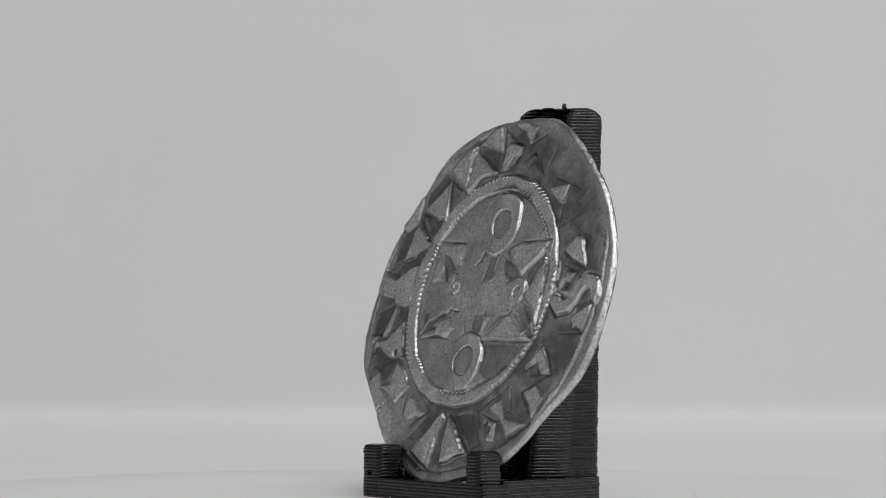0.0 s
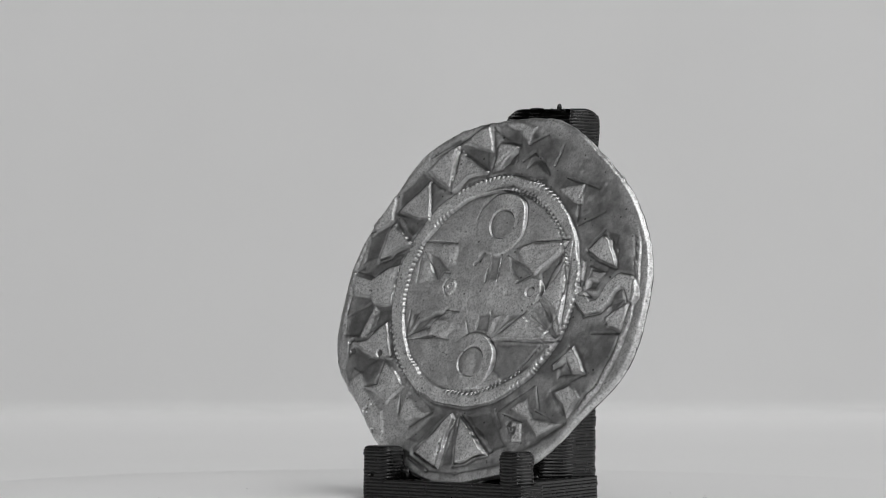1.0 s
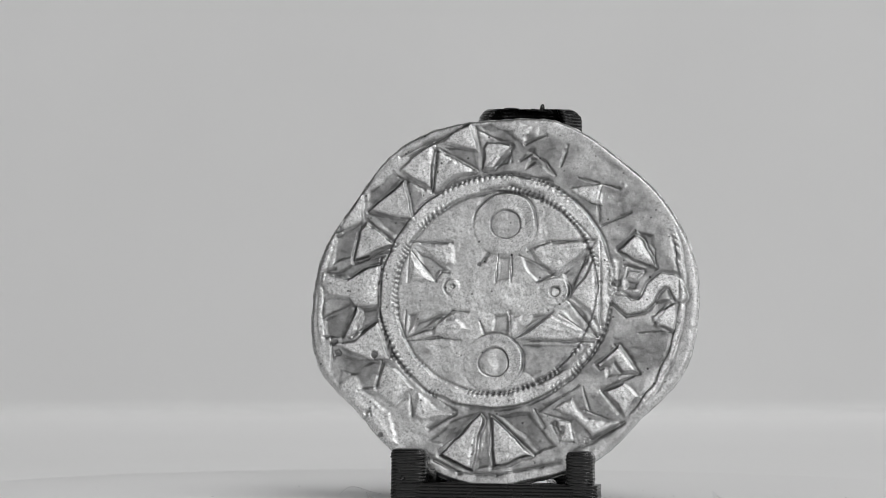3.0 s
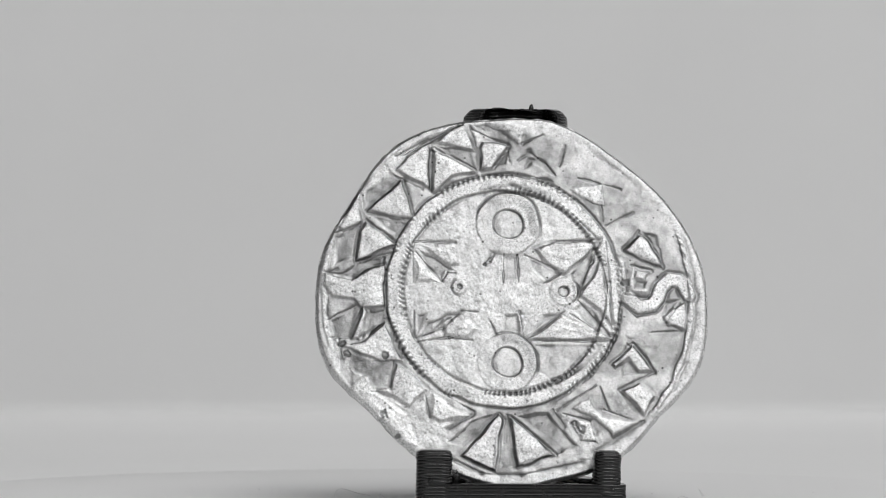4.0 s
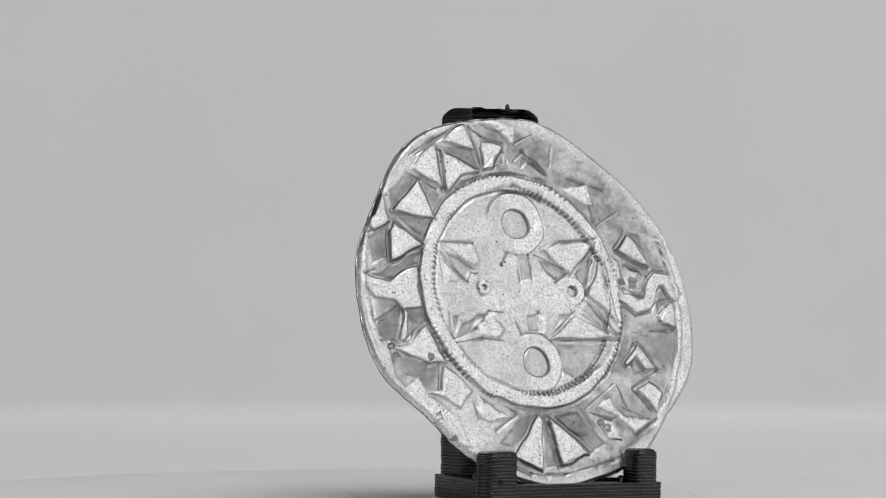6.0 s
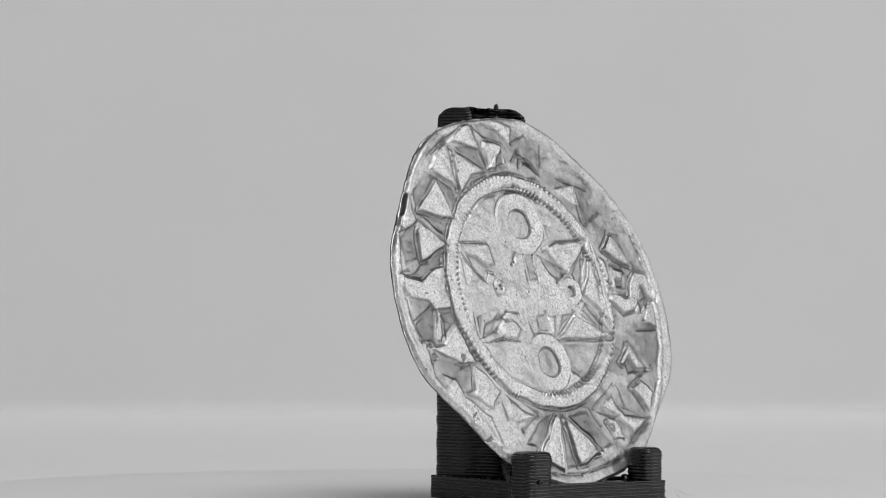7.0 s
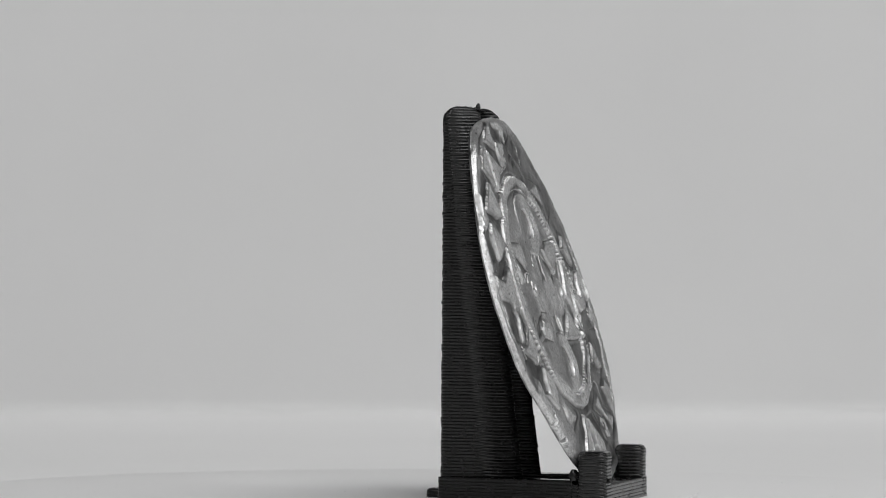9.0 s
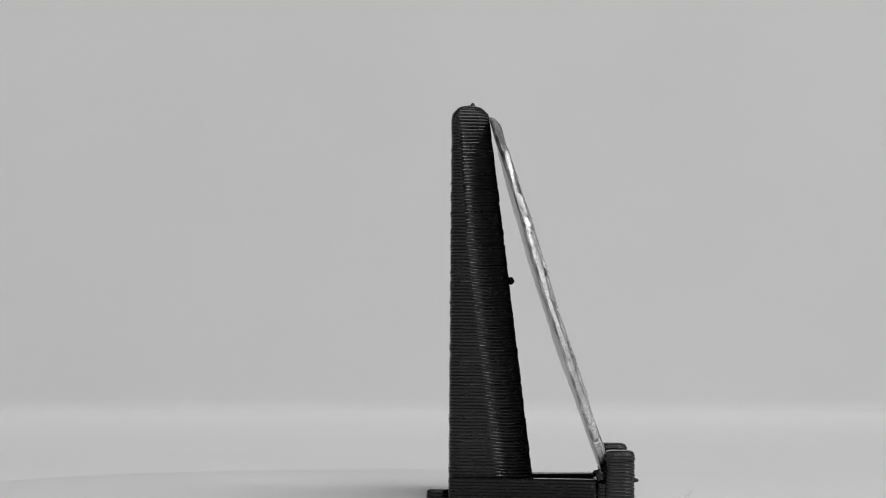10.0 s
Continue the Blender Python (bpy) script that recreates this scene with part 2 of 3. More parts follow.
# ---- display stand ----
def make_stand():
    rng = random.Random(4)
    top = new("display_stand")

    def section(z):
        q = (z - 1.2) / 19.5
        front = -0.88 + 2.5 * q
        return [(-2.7, 3.54), (-2.7, front + 1.3), (-2.1, front), (-1.75, front), (-1.5, front + 1.6),
                (1.7, front + 1.6), (2.1, front), (2.45, front), (2.93, front + 1.3), (2.93, 3.54)]

    part("back_plate", printed(section, 1.2, 20.75, 0.65, rng, dome=0.75, wobble=0.011, all_round=0.08), PLASTIC, top)
    for side in (-1, 1):
        rail = [(2.9, 3.54), (1.1, 3.54), (2.9, -4.3), (4.7, -4.3)]
        rail = [(-x, y) for x, y in rail[::-1]] if side < 0 else rail
        part("base_rail", printed(lambda z: rail, 0.0, 1.2, 0.3, rng, wobble=0.008, all_round=0.3), PLASTIC, top)
    part("crossbar", printed(lambda z: [(-5.3, -4.2), (-5.3, -6.1), (5.3, -6.1), (5.3, -4.2)], 0.0, 1.05, 0.3, rng, wobble=0.008, all_round=0.4), PLASTIC, top)
    for x0, x1 in ((-5.60, -3.72), (3.62, 5.05)):
        arm = lambda z: [(x0, -4.55), (x0, -6.12), (x1, -6.12), (x1, -4.55)]
        part("arm", printed(arm, 0.0, 2.80, 0.45, rng, dome=0.3, wobble=0.014, all_round=1.1), PLASTIC, top)
    part("heel", printed(lambda z: [(-0.9, 4.7), (-0.9, 3.4), (0.75, 3.4), (0.75, 4.7)], 0.0, 0.48, 0.4, rng, dome=0.2), PLASTIC, top)
    part("nub", blob(0.9, 2.4, 20.76, 0.13, 0.13, 0.24, rng), PLASTIC, top)
    part("blob", blob(-1.0, 0.35, 11.55, 0.25, 0.2, 0.2, rng), PLASTIC, top)
    part("blob", blob(-5.2, -4.35, 1.5, 0.22, 0.25, 0.3, rng, 0.5), PLASTIC, top)
    part("blob", blob(-3.7, -4.6, 1.35, 0.45, 0.4, 0.5, rng, 0.5), PLASTIC, top)
    part("blob", blob(3.75, -4.45, 1.0, 0.2, 0.25, 0.35, rng, 0.5), PLASTIC, top)
    part("blob", blob(-4.9, -6.14, 1.25, 0.12, 0.16, 0.12, rng, 0.4), PLASTIC, top)
    for x, y, z, dx, dy, dz, w in ((0.3, 2.45, 20.68, 0.5, -0.2, -0.06, 0.08), (1.1, 2.5, 20.68, 0.4, -0.35, -0.12, 0.08),
                                   (-1.2, 2.6, 20.72, 0.8, 0.1, 0.03, 0.07), (0.5, 2.35, 20.66, 0.9, -0.1, -0.12, 0.05)):
        rings = []
        for k in range(9):
            q = k / 8
            c = Vector((x + dx * q, y + dy * q, z + dz * q + 0.03 * math.sin(3.1 * q)))
            r = w * (1.1 - 0.7 * q)
            rings.append([((c.x) * MM, (c.y + r * math.cos(a)) * MM, (c.z + r * math.sin(a)) * MM) for a in (6.2832 * i / 8 for i in range(8))])
        part("plastic_string", rings_to_mesh(rings), PLASTIC, top, "thin string of stray black plastic")
    return tagged(top, "black 3D-printed plastic easel stand with visible layer lines", "display stand")


stand = make_stand()


# ---- coin ----
RINGS, SPOKES = 380, 1400
LEAN = 18.1
COIN_PLACE = (-0.42, -1.92, 10.5)
COIN_YAW = -0.47
THICK = 0.32

spoke = np.linspace(0, 2 * math.pi, SPOKES, endpoint=False)


def outline(phi):
    """The hammered, clipped edge: a circle of 10.2 mm with flats and dents."""
    r = 10.124 + 0 * phi
    waves = ((0.015, 0.096), (0.055, -0.160), (0.059, -0.030), (0.181, 0.057), (-0.002, -0.071), (0.044, 0.062),
             (-0.037, -0.015), (-0.057, -0.050), (0.021, -0.011), (-0.054, 0.010), (0.007, 0.041))
    for k, (c, s) in enumerate(waves, 1):
        r += c * np.cos(k * phi) + s * np.sin(k * phi)
    for at, wide, amp in ((180, 38, 0.05), (42, 18, 0.14)):
        off = (np.degrees(phi) - at + 180) % 360 - 180
        r += amp * np.exp(-(off / wide) ** 2)
    for k, amp in ((17, 0.012), (29, 0.008), (43, 0.006), (71, 0.005), (113, 0.005)):
        r += amp * np.sin(k * phi + k * 1.3) * (0.5 + 0.5 * np.sin(3 * phi + k))
    return r


frac = np.linspace(0.004, 1, RINGS)[:, None]
GX = frac * (outline(spoke) * np.cos(spoke))[None, :]
GY = frac * (outline(spoke) * np.sin(spoke))[None, :]
EDGE = (1 - frac) * outline(spoke)[None, :]
H = np.zeros_like(GX)
RUB_SHADE = np.zeros_like(GX)     # how far rubbing took the tarnish off, with the shade of creases painted in


def smooth(e0, e1, v):
    t = np.clip((v - e0) / (e1 - e0), 0, 1)
    return t * t * (3 - 2 * t)


def along(x0, y0, x1, y1):
    """Distance from a line piece, and how far along it."""
    dx, dy = x1 - x0, y1 - y0
    t = np.clip(((GX - x0) * dx + (GY - y0) * dy) / (dx * dx + dy * dy), 0, 1)
    return np.hypot(GX - x0 - t * dx, GY - y0 - t * dy), t


def waves(scale, seed, count=26):
    """Smooth random unevenness of about that wavelength."""
    rng = random.Random(seed)
    out = np.zeros_like(GX)
    for _ in range(count):
        a, p, l = rng.random() * 6.283, rng.random() * 6.283, scale * (0.6 + 0.9 * rng.random())
        out += np.sin((GX * math.cos(a) + GY * math.sin(a)) * 6.283 / l + p)
    return out / math.sqrt(count / 2)


WOBX, WOBY = waves(1.6, 21), waves(1.6, 22)
GRAIN = waves(0.35, 23)


def groove(x0, y0, x1, y1, w, depth=0.05):
    """A struck line, a little shaky, that runs out at its ends. Its cut is also painted dark, as shade."""
    global H, RUB_SHADE
    d, t = along(x0, y0, x1, y1)
    d = d + 0.022 * WOBX + 0.006 * GRAIN
    half = w * (0.75 - 0.25 * np.cos(t * 3.14)) * 0.52
    cut = np.exp(-np.abs(d / half) ** 1.6)
    H -= depth * cut
    RUB_SHADE *= 1 - 0.82 * cut


def plate(height, *corners):
    """A struck shape with sloping sides: raised and bright from rubbing, or sunken and tarnished where height is below
    zero. Shade is painted along its foot.
    """
    xs, ys = [c[0] for c in corners], [c[1] for c in corners]
    near = np.nonzero((GX > min(xs) - 0.5) & (GX < max(xs) + 0.5) & (GY > min(ys) - 0.5) & (GY < max(ys) + 0.5))
    x, y = GX[near], GY[near]
    away, inside = np.full_like(x, 9.0), np.zeros_like(x, dtype=bool)
    for (ax, ay), (bx, by) in zip(corners, corners[1:] + corners[:1]):
        dx, dy = bx - ax, by - ay
        t = np.clip(((x - ax) * dx + (y - ay) * dy) / (dx * dx + dy * dy), 0, 1)
        away = np.minimum(away, np.hypot(x - ax - t * dx, y - ay - t * dy))
        if dy:
            inside ^= ((ay > y) != (by > y)) & (x < ax + (y - ay) * dx / dy)
    deep = np.where(inside, away, -away) + 0.03 * WOBY[near] + 0.005 * GRAIN[near]
    on = smooth(-0.055, 0.085 if abs(height) > 0.085 else 0.20, deep)
    if height > 0:
        foot = np.exp(-((deep + 0.11) / 0.07) ** 2) * min(1, height / 0.13) ** 2
        H[near] += height * on + 0.05 * smooth(0.1, 0.9, deep) - 0.25 * height * foot
        RUB_SHADE[near] = np.maximum(RUB_SHADE[near], 0.78 * smooth(-0.02, 0.2, deep)) * (1 - 0.35 * foot)
    else:
        foot = np.exp(-((deep - 0.14) / 0.08) ** 2)
        H[near] += height * on
        RUB_SHADE[near] *= (1 - 0.5 * on) * (1 - 0.4 * foot)


def ring(cx, cy, rx, ry, width, height, a0=0.0, a1=360.0, teeth=0, inner=1.0, outer=1.0):
    """A raised band round a centre, from angle a0 to a1, with short radial teeth along its edges. Shade is painted into
    its moats and tooth gaps.
    """
    global H, RUB_SHADE
    ang = np.arctan2((GY - cy) / ry, (GX - cx) / rx)
    d = (np.hypot((GX - cx) / rx, (GY - cy) / ry) - 1) * (rx + ry) / 2 + 0.02 * WOBX
    k = (np.degrees(ang) - a0) % 360
    span = a1 - a0
    on = smooth(0, 8, k) * smooth(0, 8, span - k) if span < 360 else 1.0
    half = width / 2 + 0.02 * WOBY
    body = smooth(-0.06, 0.06, half - np.abs(d))
    H += on * height * body
    RUB_SHADE = np.maximum(RUB_SHADE, 0.8 * on * body)
    moat = np.exp(-((np.abs(d) - width / 2 - 0.09) / 0.09) ** 2) * (0.55 if teeth else 1.0)
    H -= on * height * 0.75 * moat
    RUB_SHADE *= 1 - 0.7 * on * moat
    if teeth:
        phase = (ang + 0.012 * WOBX) * teeth / 6.2832
        saw = smooth(0.25, 0.75, np.abs((phase + 0.5 * d / width) % 1 - 0.5) * 2)
        for side, amount in ((-1, inner), (1, outer)):
            patch = 0.15 + 0.85 * smooth(-0.5, 0.6, np.sin(3 * ang + 1.0 + 2 * side) + 0.7 * np.sin(7 * ang + side) + 0.4 * WOBY)
            zone = np.exp(-((side * d - width / 2 + 0.02) / 0.15) ** 4)
            H += on * height * 0.7 * amount * patch * zone * (saw - 0.6)
            RUB_SHADE *= 1 - 0.8 * on * amount * patch * zone * (1 - saw)


def round_sign(cx, cy, hole, outer, a0, a1):
    """A flat round sign with a sunken, tarnished eye; its outer edge is crisp from angle a0 to a1 and worn away
    elsewhere. Shade is painted round the crisp edge and, stronger to the right, in the eye.
    """
    global H, RUB_SHADE
    ang = np.degrees(np.arctan2(GY - cy, GX - cx))
    d = np.hypot(GX - cx, (GY - cy) * 0.98) + 0.02 * WOBX
    k = (ang - a0) % 360
    crisp = smooth(0, 40, k) * smooth(0, 40, a1 - a0 - k) * smooth(0.6 * outer, outer, d)
    body = smooth(outer + 0.05, outer - 0.10, d) * (0.35 + 0.65 * smooth(-0.9, 0.2, (GX - cx) / outer))
    H += (0.06 + 0.09 * crisp) * body
    RUB_SHADE = np.maximum(RUB_SHADE, 0.85 * body)
    H -= 0.06 * crisp * np.exp(-((d - outer - 0.05) / 0.07) ** 2)
    RUB_SHADE *= 1 - 0.8 * crisp * np.exp(-((d - outer - 0.05) / 0.07) ** 2)
    side = 0.6 + 0.4 * smooth(-0.6, 0.5, (GX - cx) / hole)
    eye = smooth(hole + 0.03, hole - 0.05, d)
    H -= side * 0.14 * eye
    RUB_SHADE *= 1 - 0.62 * side * eye
    lip = np.exp(-((d - hole + 0.05) / 0.05) ** 2)
    H -= side * 0.04 * lip
    RUB_SHADE *= 1 - 0.85 * side * lip


def stroke(points, width, height):
    """A raised bent stroke."""
    global H, RUB_SHADE
    d = np.full_like(GX, 9.0)
    for (ax, ay), (bx, by) in zip(points, points[1:]):
        d = np.minimum(d, along(ax, ay, bx, by)[0])
    body = smooth(-0.07, 0.07, width / 2 - d + 0.015 * WOBY)
    H += height * body
    RUB_SHADE = np.maximum(RUB_SHADE, 0.8 * body)
    H -= height * 0.6 * np.exp(-((d - width / 2 - 0.08) / 0.09) ** 2)


# the worn inner field, the dull band of letters and the rim bright from rubbing
RUB_SHADE += 0.18 + 0.34 * smooth(5.9, 5.3, np.hypot(GX + 0.4, GY - 0.5)) + 0.35 * smooth(9.0, 9.9, np.hypot(GX, GY))
# lighter patches at the lower left and across the centre
RUB_SHADE += 0.45 * np.exp(-((GX + 5.0) ** 2 + (GY + 6.5) ** 2) / 5.0) + 0.25 * np.exp(-(GX ** 2 + (GY - 0.4) ** 2 * 4) / 6.0)
RUB_SHADE = np.clip(RUB_SHADE + 0.07 * waves(3.2, 41) + 0.04 * waves(1.2, 42) + 0.02 * waves(0.5, 43), 0.12, 1)


def dent(x, y, r, depth):
    """A pit of ragged outline, dark inside."""
    global H, RUB_SHADE
    d = np.hypot(GX - x, GY - y) / r + 0.22 * WOBX + 0.15 * GRAIN
    hole = smooth(1.1, 0.6, d)
    H -= depth * hole
    RUB_SHADE *= 1 - 0.95 * hole


# toothed circle round the inner field, and the round signs in it
ring(-0.40, 0.52, 5.80, 6.02, 0.78, 0.12, teeth=124)
round_sign(-0.13, 4.25, 0.84, 1.70, -35, 185)
round_sign(-0.29, -3.40, 0.84, 1.58, -45, 130)
round_sign(2.75, 0.51, 0.30, 0.76, -60, 60)
round_sign(-2.73, 0.75, 0.14, 0.40, 100, 280)
# the letter S and the toothed outer circle, struck off-centre
stroke(((9.44, 0.40), (9.04, 1.18), (8.42, 1.27), (7.96, 0.83), (7.72, 0.20), (7.40, -0.18), (6.75, -0.28), (6.14, 0.22)), 0.70, 0.13)
ring(-0.2, 0.3, 9.72, 10.1, 0.26, 0.07, -42, 24, teeth=150, outer=0.3)
ring(-0.2, 0.3, 9.72, 10.1, 0.22, 0.03, 120, 200, teeth=150, inner=0.5, outer=0.0)
# top letters
groove(-5.69, 8.02, -2.74, 9.78, 0.18)
groove(-4.35, 8.55, -4.23, 6.14, 0.27)
groove(-4.35, 8.48, -2.09, 7.24, 0.21)
groove(-2.07, 9.69, -1.48, 7.31, 0.24)
groove(-2.02, 9.59, -0.13, 8.66, 0.21)
groove(-1.48, 7.43, -0.60, 8.33, 0.15)
groove(-0.13, 8.66, -0.01, 7.80, 0.15)
groove(-7.69, 4.97, -5.63, 6.69, 0.21)
groove(-7.63, 4.84, -6.43, 4.67, 0.18)
groove(-6.43, 4.67, -5.24, 4.49, 0.12)
groove(-7.64, 4.47, -6.00, 3.00, 0.21)
groove(-7.94, 4.40, -8.23, 2.20, 0.21)
groove(-8.23, 2.14, -6.12, 2.66, 0.18)
groove(-9.30, 3.76, -7.94, 4.24, 0.21)
groove(-9.94, 1.63, -8.31, 1.27, 0.18)
groove(-8.31, 1.27, -6.80, 2.03, 0.18)
groove(-6.08, 6.88, -4.65, 6.20, 0.12)
groove(2.65, 7.51, 3.00, 8.69, 0.15)
groove(0.63, 8.76, 1.80, 9.25, 0.15)
groove(0.44, 7.80, 1.07, 8.29, 0.27)
groove(1.07, 8.29, 1.87, 7.66, 0.21)
groove(1.81, 7.82, 2.39, 7.03, 0.12)
groove(3.66, 6.85, 4.74, 6.58, 0.15)
groove(4.74, 6.58, 5.85, 6.27, 0.15)
groove(4.92, 6.42, 4.77, 5.72, 0.12)
groove(4.81, 5.31, 4.90, 4.46, 0.21)
groove(5.01, 4.20, 6.56, 5.01, 0.15)
# inner field
groove(-5.12, 3.26, -2.93, 3.19, 0.15)
groove(-5.20, 2.67, -5.18, 0.98, 0.15)
groove(-5.05, 2.67, -3.68, 1.05, 0.15)
groove(-3.68, 1.05, -3.37, 1.56, 0.12)
groove(-3.37, 1.52, -2.98, 1.50, 0.12)
groove(-1.40, 2.01, -0.93, 2.64, 0.18)
groove(1.18, 2.69, 2.41, 3.30, 0.15)
groove(2.41, 3.30, 4.74, 3.44, 0.15)
groove(4.73, 3.25, 4.27, 2.24, 0.21)
groove(4.27, 2.24, 3.48, 0.42, 0.24)
groove(0.72, 2.53, 2.74, 1.60, 0.15)
groove(2.74, 1.60, 1.72, 0.97, 0.12)
groove(-0.39, 2.58, -0.44, 1.02, 0.12)
groove(0.33, 2.52, 0.37, 1.02, 0.12)
groove(5.04, 3.26, 5.19, 1.06, 0.15)
groove(5.19, 1.06, 5.28, -1.29, 0.15)
groove(0.86, -2.03, 2.72, -0.59, 0.18)
groove(3.07, -0.71, 5.07, -2.00, 0.15)
groove(3.49, 0.04, 5.22, -1.94, 0.24)
groove(1.01, -2.18, 5.21, -2.22, 0.15)
groove(0.40, -0.60, 0.57, -1.94, 0.18)
groove(-5.16, -0.58, -5.17, -2.06, 0.18)
groove(-5.05, -2.06, -3.61, -1.50, 0.18)
groove(-3.61, -1.50, -2.68, -0.56, 0.21)
groove(-2.68, -0.56, -1.79, -0.65, 0.18)
groove(-4.97, -2.28, -3.32, -2.05, 0.15)
groove(-3.32, -2.05, -2.13, -2.20, 0.12)
groove(-1.14, -1.17, -0.87, -1.79, 0.18)
# right letters
groove(6.82, 3.97, 5.96, 2.95, 0.18)
groove(5.96, 2.79, 8.01, 1.93, 0.21)
groove(6.38, 2.01, 7.40, 1.77, 0.18)
groove(6.12, 1.69, 6.01, 0.44, 0.24)
groove(6.01, 0.37, 7.27, 0.26, 0.21)
groove(8.01, 2.02, 7.93, 2.97, 0.15)
groove(7.34, -1.68, 9.00, -1.57, 0.15)
groove(8.12, -1.11, 8.92, -1.51, 0.12)
groove(8.12, -1.11, 8.92, -0.01, 0.15)
# lower right letters
groove(6.10, -2.37, 5.46, -3.46, 0.21)
groove(6.10, -2.37, 7.46, -3.85, 0.18)
groove(7.46, -3.85, 5.55, -4.85, 0.24)
groove(5.55, -4.91, 6.55, -6.02, 0.18)
groove(4.36, -4.61, 2.28, -6.00, 0.18)
groove(4.57, -4.70, 4.97, -5.93, 0.15)
groove(4.76, -5.93, 5.94, -6.39, 0.12)
groove(2.60, -6.16, 3.99, -6.55, 0.15)
groove(3.99, -6.55, 4.24, -7.68, 0.18)
groove(4.24, -7.68, 3.50, -7.63, 0.18)
groove(3.50, -7.63, 3.03, -6.71, 0.15)
groove(2.07, -5.94, 2.63, -6.86, 0.18)
# lower letters
groove(-0.33, -6.26, 0.02, -9.16, 0.24)
groove(-0.12, -6.35, 1.99, -8.18, 0.21)
groove(0.03, -9.10, 2.43, -8.24, 0.18)
groove(-0.83, -6.26, -2.91, -8.26, 0.24)
groove(-0.94, -6.97, -1.16, -9.17, 0.18)
groove(-2.11, -6.27, -3.47, -7.04, 0.24)
groove(-3.42, -5.26, -2.10, -6.11, 0.18)
groove(-4.60, -5.20, -4.40, -6.43, 0.18)
groove(-6.25, -3.37, -6.46, -4.84, 0.18)
groove(-7.41, -5.06, -6.46, -4.84, 0.15)
groove(-7.37, -3.37, -5.89, -3.21, 0.24)
groove(-9.13, -2.15, -8.94, -3.23, 0.24)
# left letters
groove(-9.67, 0.17, -9.75, -0.92, 0.18)
groove(-9.70, -1.07, -7.89, -0.13, 0.21)
groove(-7.90, -0.28, -8.53, -1.84, 0.30)
groove(-9.57, -2.06, -8.53, -2.05, 0.24)
groove(-8.15, -2.14, -6.58, -1.05, 0.21)
groove(-3.08, -8.80, -1.76, -9.41, 0.27)
groove(-1.76, -9.41, 0.31, -9.53, 0.27)
groove(0.31, -9.53, 3.60, -8.79, 0.27)
groove(6.83, -6.54, 4.22, -8.24, 0.39)
# shade along the rims of the inner circle, put in as dark grooves
groove(-3.93, 5.95, -3.08, 6.50, 0.24)
groove(-3.08, 6.50, -1.85, 6.92, 0.24)
groove(-1.31, 6.99, -0.03, 7.10, 0.18)
groove(-0.03, 7.10, 1.02, 6.95, 0.24)
groove(1.02, 6.95, 2.22, 6.65, 0.24)
groove(-1.58, 6.10, 0.09, 6.37, 0.39)
groove(0.09, 6.37, 1.74, 5.82, 0.39)
groove(-1.03, -5.19, 0.76, -5.12, 0.30)
groove(0.76, -5.12, 2.27, -4.50, 0.30)
groove(2.27, -4.50, 3.80, -3.56, 0.27)
groove(-6.73, 2.37, -6.84, 0.34, 0.21)
groove(-6.30, -1.82, -5.88, -3.06, 0.24)
groove(3.22, 4.88, 4.62, 3.41, 0.18)
groove(-9.05, 4.08, -8.21, 5.81, 0.21)
groove(-9.94, 1.50, -9.19, 1.73, 0.18)
groove(5.89, -0.19, 6.62, -0.81, 0.15)
groove(6.62, -0.81, 7.69, -0.49, 0.18)
groove(-6.05, 7.99, -4.33, 8.96, 0.21)
groove(-4.21, 8.93, -2.53, 9.78, 0.21)
# letters along the top
plate(0.12, (-5.96, 7.26), (-5.47, 7.99), (-4.30, 8.67), (-4.33, 6.33), (-5.08, 6.57))
plate(0.14, (-4.01, 8.42), (-1.91, 7.18), (-3.09, 6.85), (-4.04, 6.08))
plate(0.10, (-4.02, 8.77), (-2.94, 9.61), (-2.38, 9.81), (-1.84, 8.32), (-2.99, 8.62))
plate(0.13, (-1.62, 8.52), (-1.39, 8.84), (-0.08, 8.63), (-0.92, 7.38), (-1.53, 7.31))
plate(0.07, (-1.14, 9.89), (-0.45, 10.16), (0.91, 9.70), (0.62, 8.54), (0.25, 8.99))
plate(0.04, (3.17, 6.25), (4.95, 6.59), (5.05, 5.32), (4.20, 5.47))
# letters along the left side
plate(0.13, (-7.55, 4.97), (-5.78, 6.59), (-5.46, 5.62), (-5.10, 4.43), (-6.24, 4.64))
plate(0.14, (-7.65, 4.31), (-6.04, 3.07), (-6.63, 2.82), (-8.17, 2.18), (-7.95, 3.71))
plate(0.11, (-8.06, 5.84), (-7.82, 4.37), (-8.84, 3.92), (-9.16, 4.14), (-8.51, 5.15))
plate(0.10, (-9.77, 1.39), (-8.43, 1.09), (-7.34, 1.78), (-6.67, 1.91), (-6.72, -0.27), (-7.93, -0.40), (-8.27, 0.10), (-9.46, 0.21), (-9.88, 0.80))
plate(0.11, (-7.84, -0.40), (-7.58, -0.64), (-8.01, -2.16), (-8.43, -2.13))
plate(0.09, (-7.81, -2.31), (-6.71, -1.32), (-5.79, -3.35), (-6.93, -3.35), (-9.04, -2.47))
plate(0.10, (-6.07, -3.54), (-5.40, -3.96), (-4.55, -4.88), (-5.41, -5.86), (-6.63, -5.10), (-7.37, -4.98), (-6.43, -4.76))
plate(0.06, (-8.45, -3.82), (-7.63, -4.12), (-7.02, -5.19), (-5.58, -6.26), (-5.07, -7.94), (-5.61, -8.09), (-7.09, -6.72), (-8.51, -5.20))
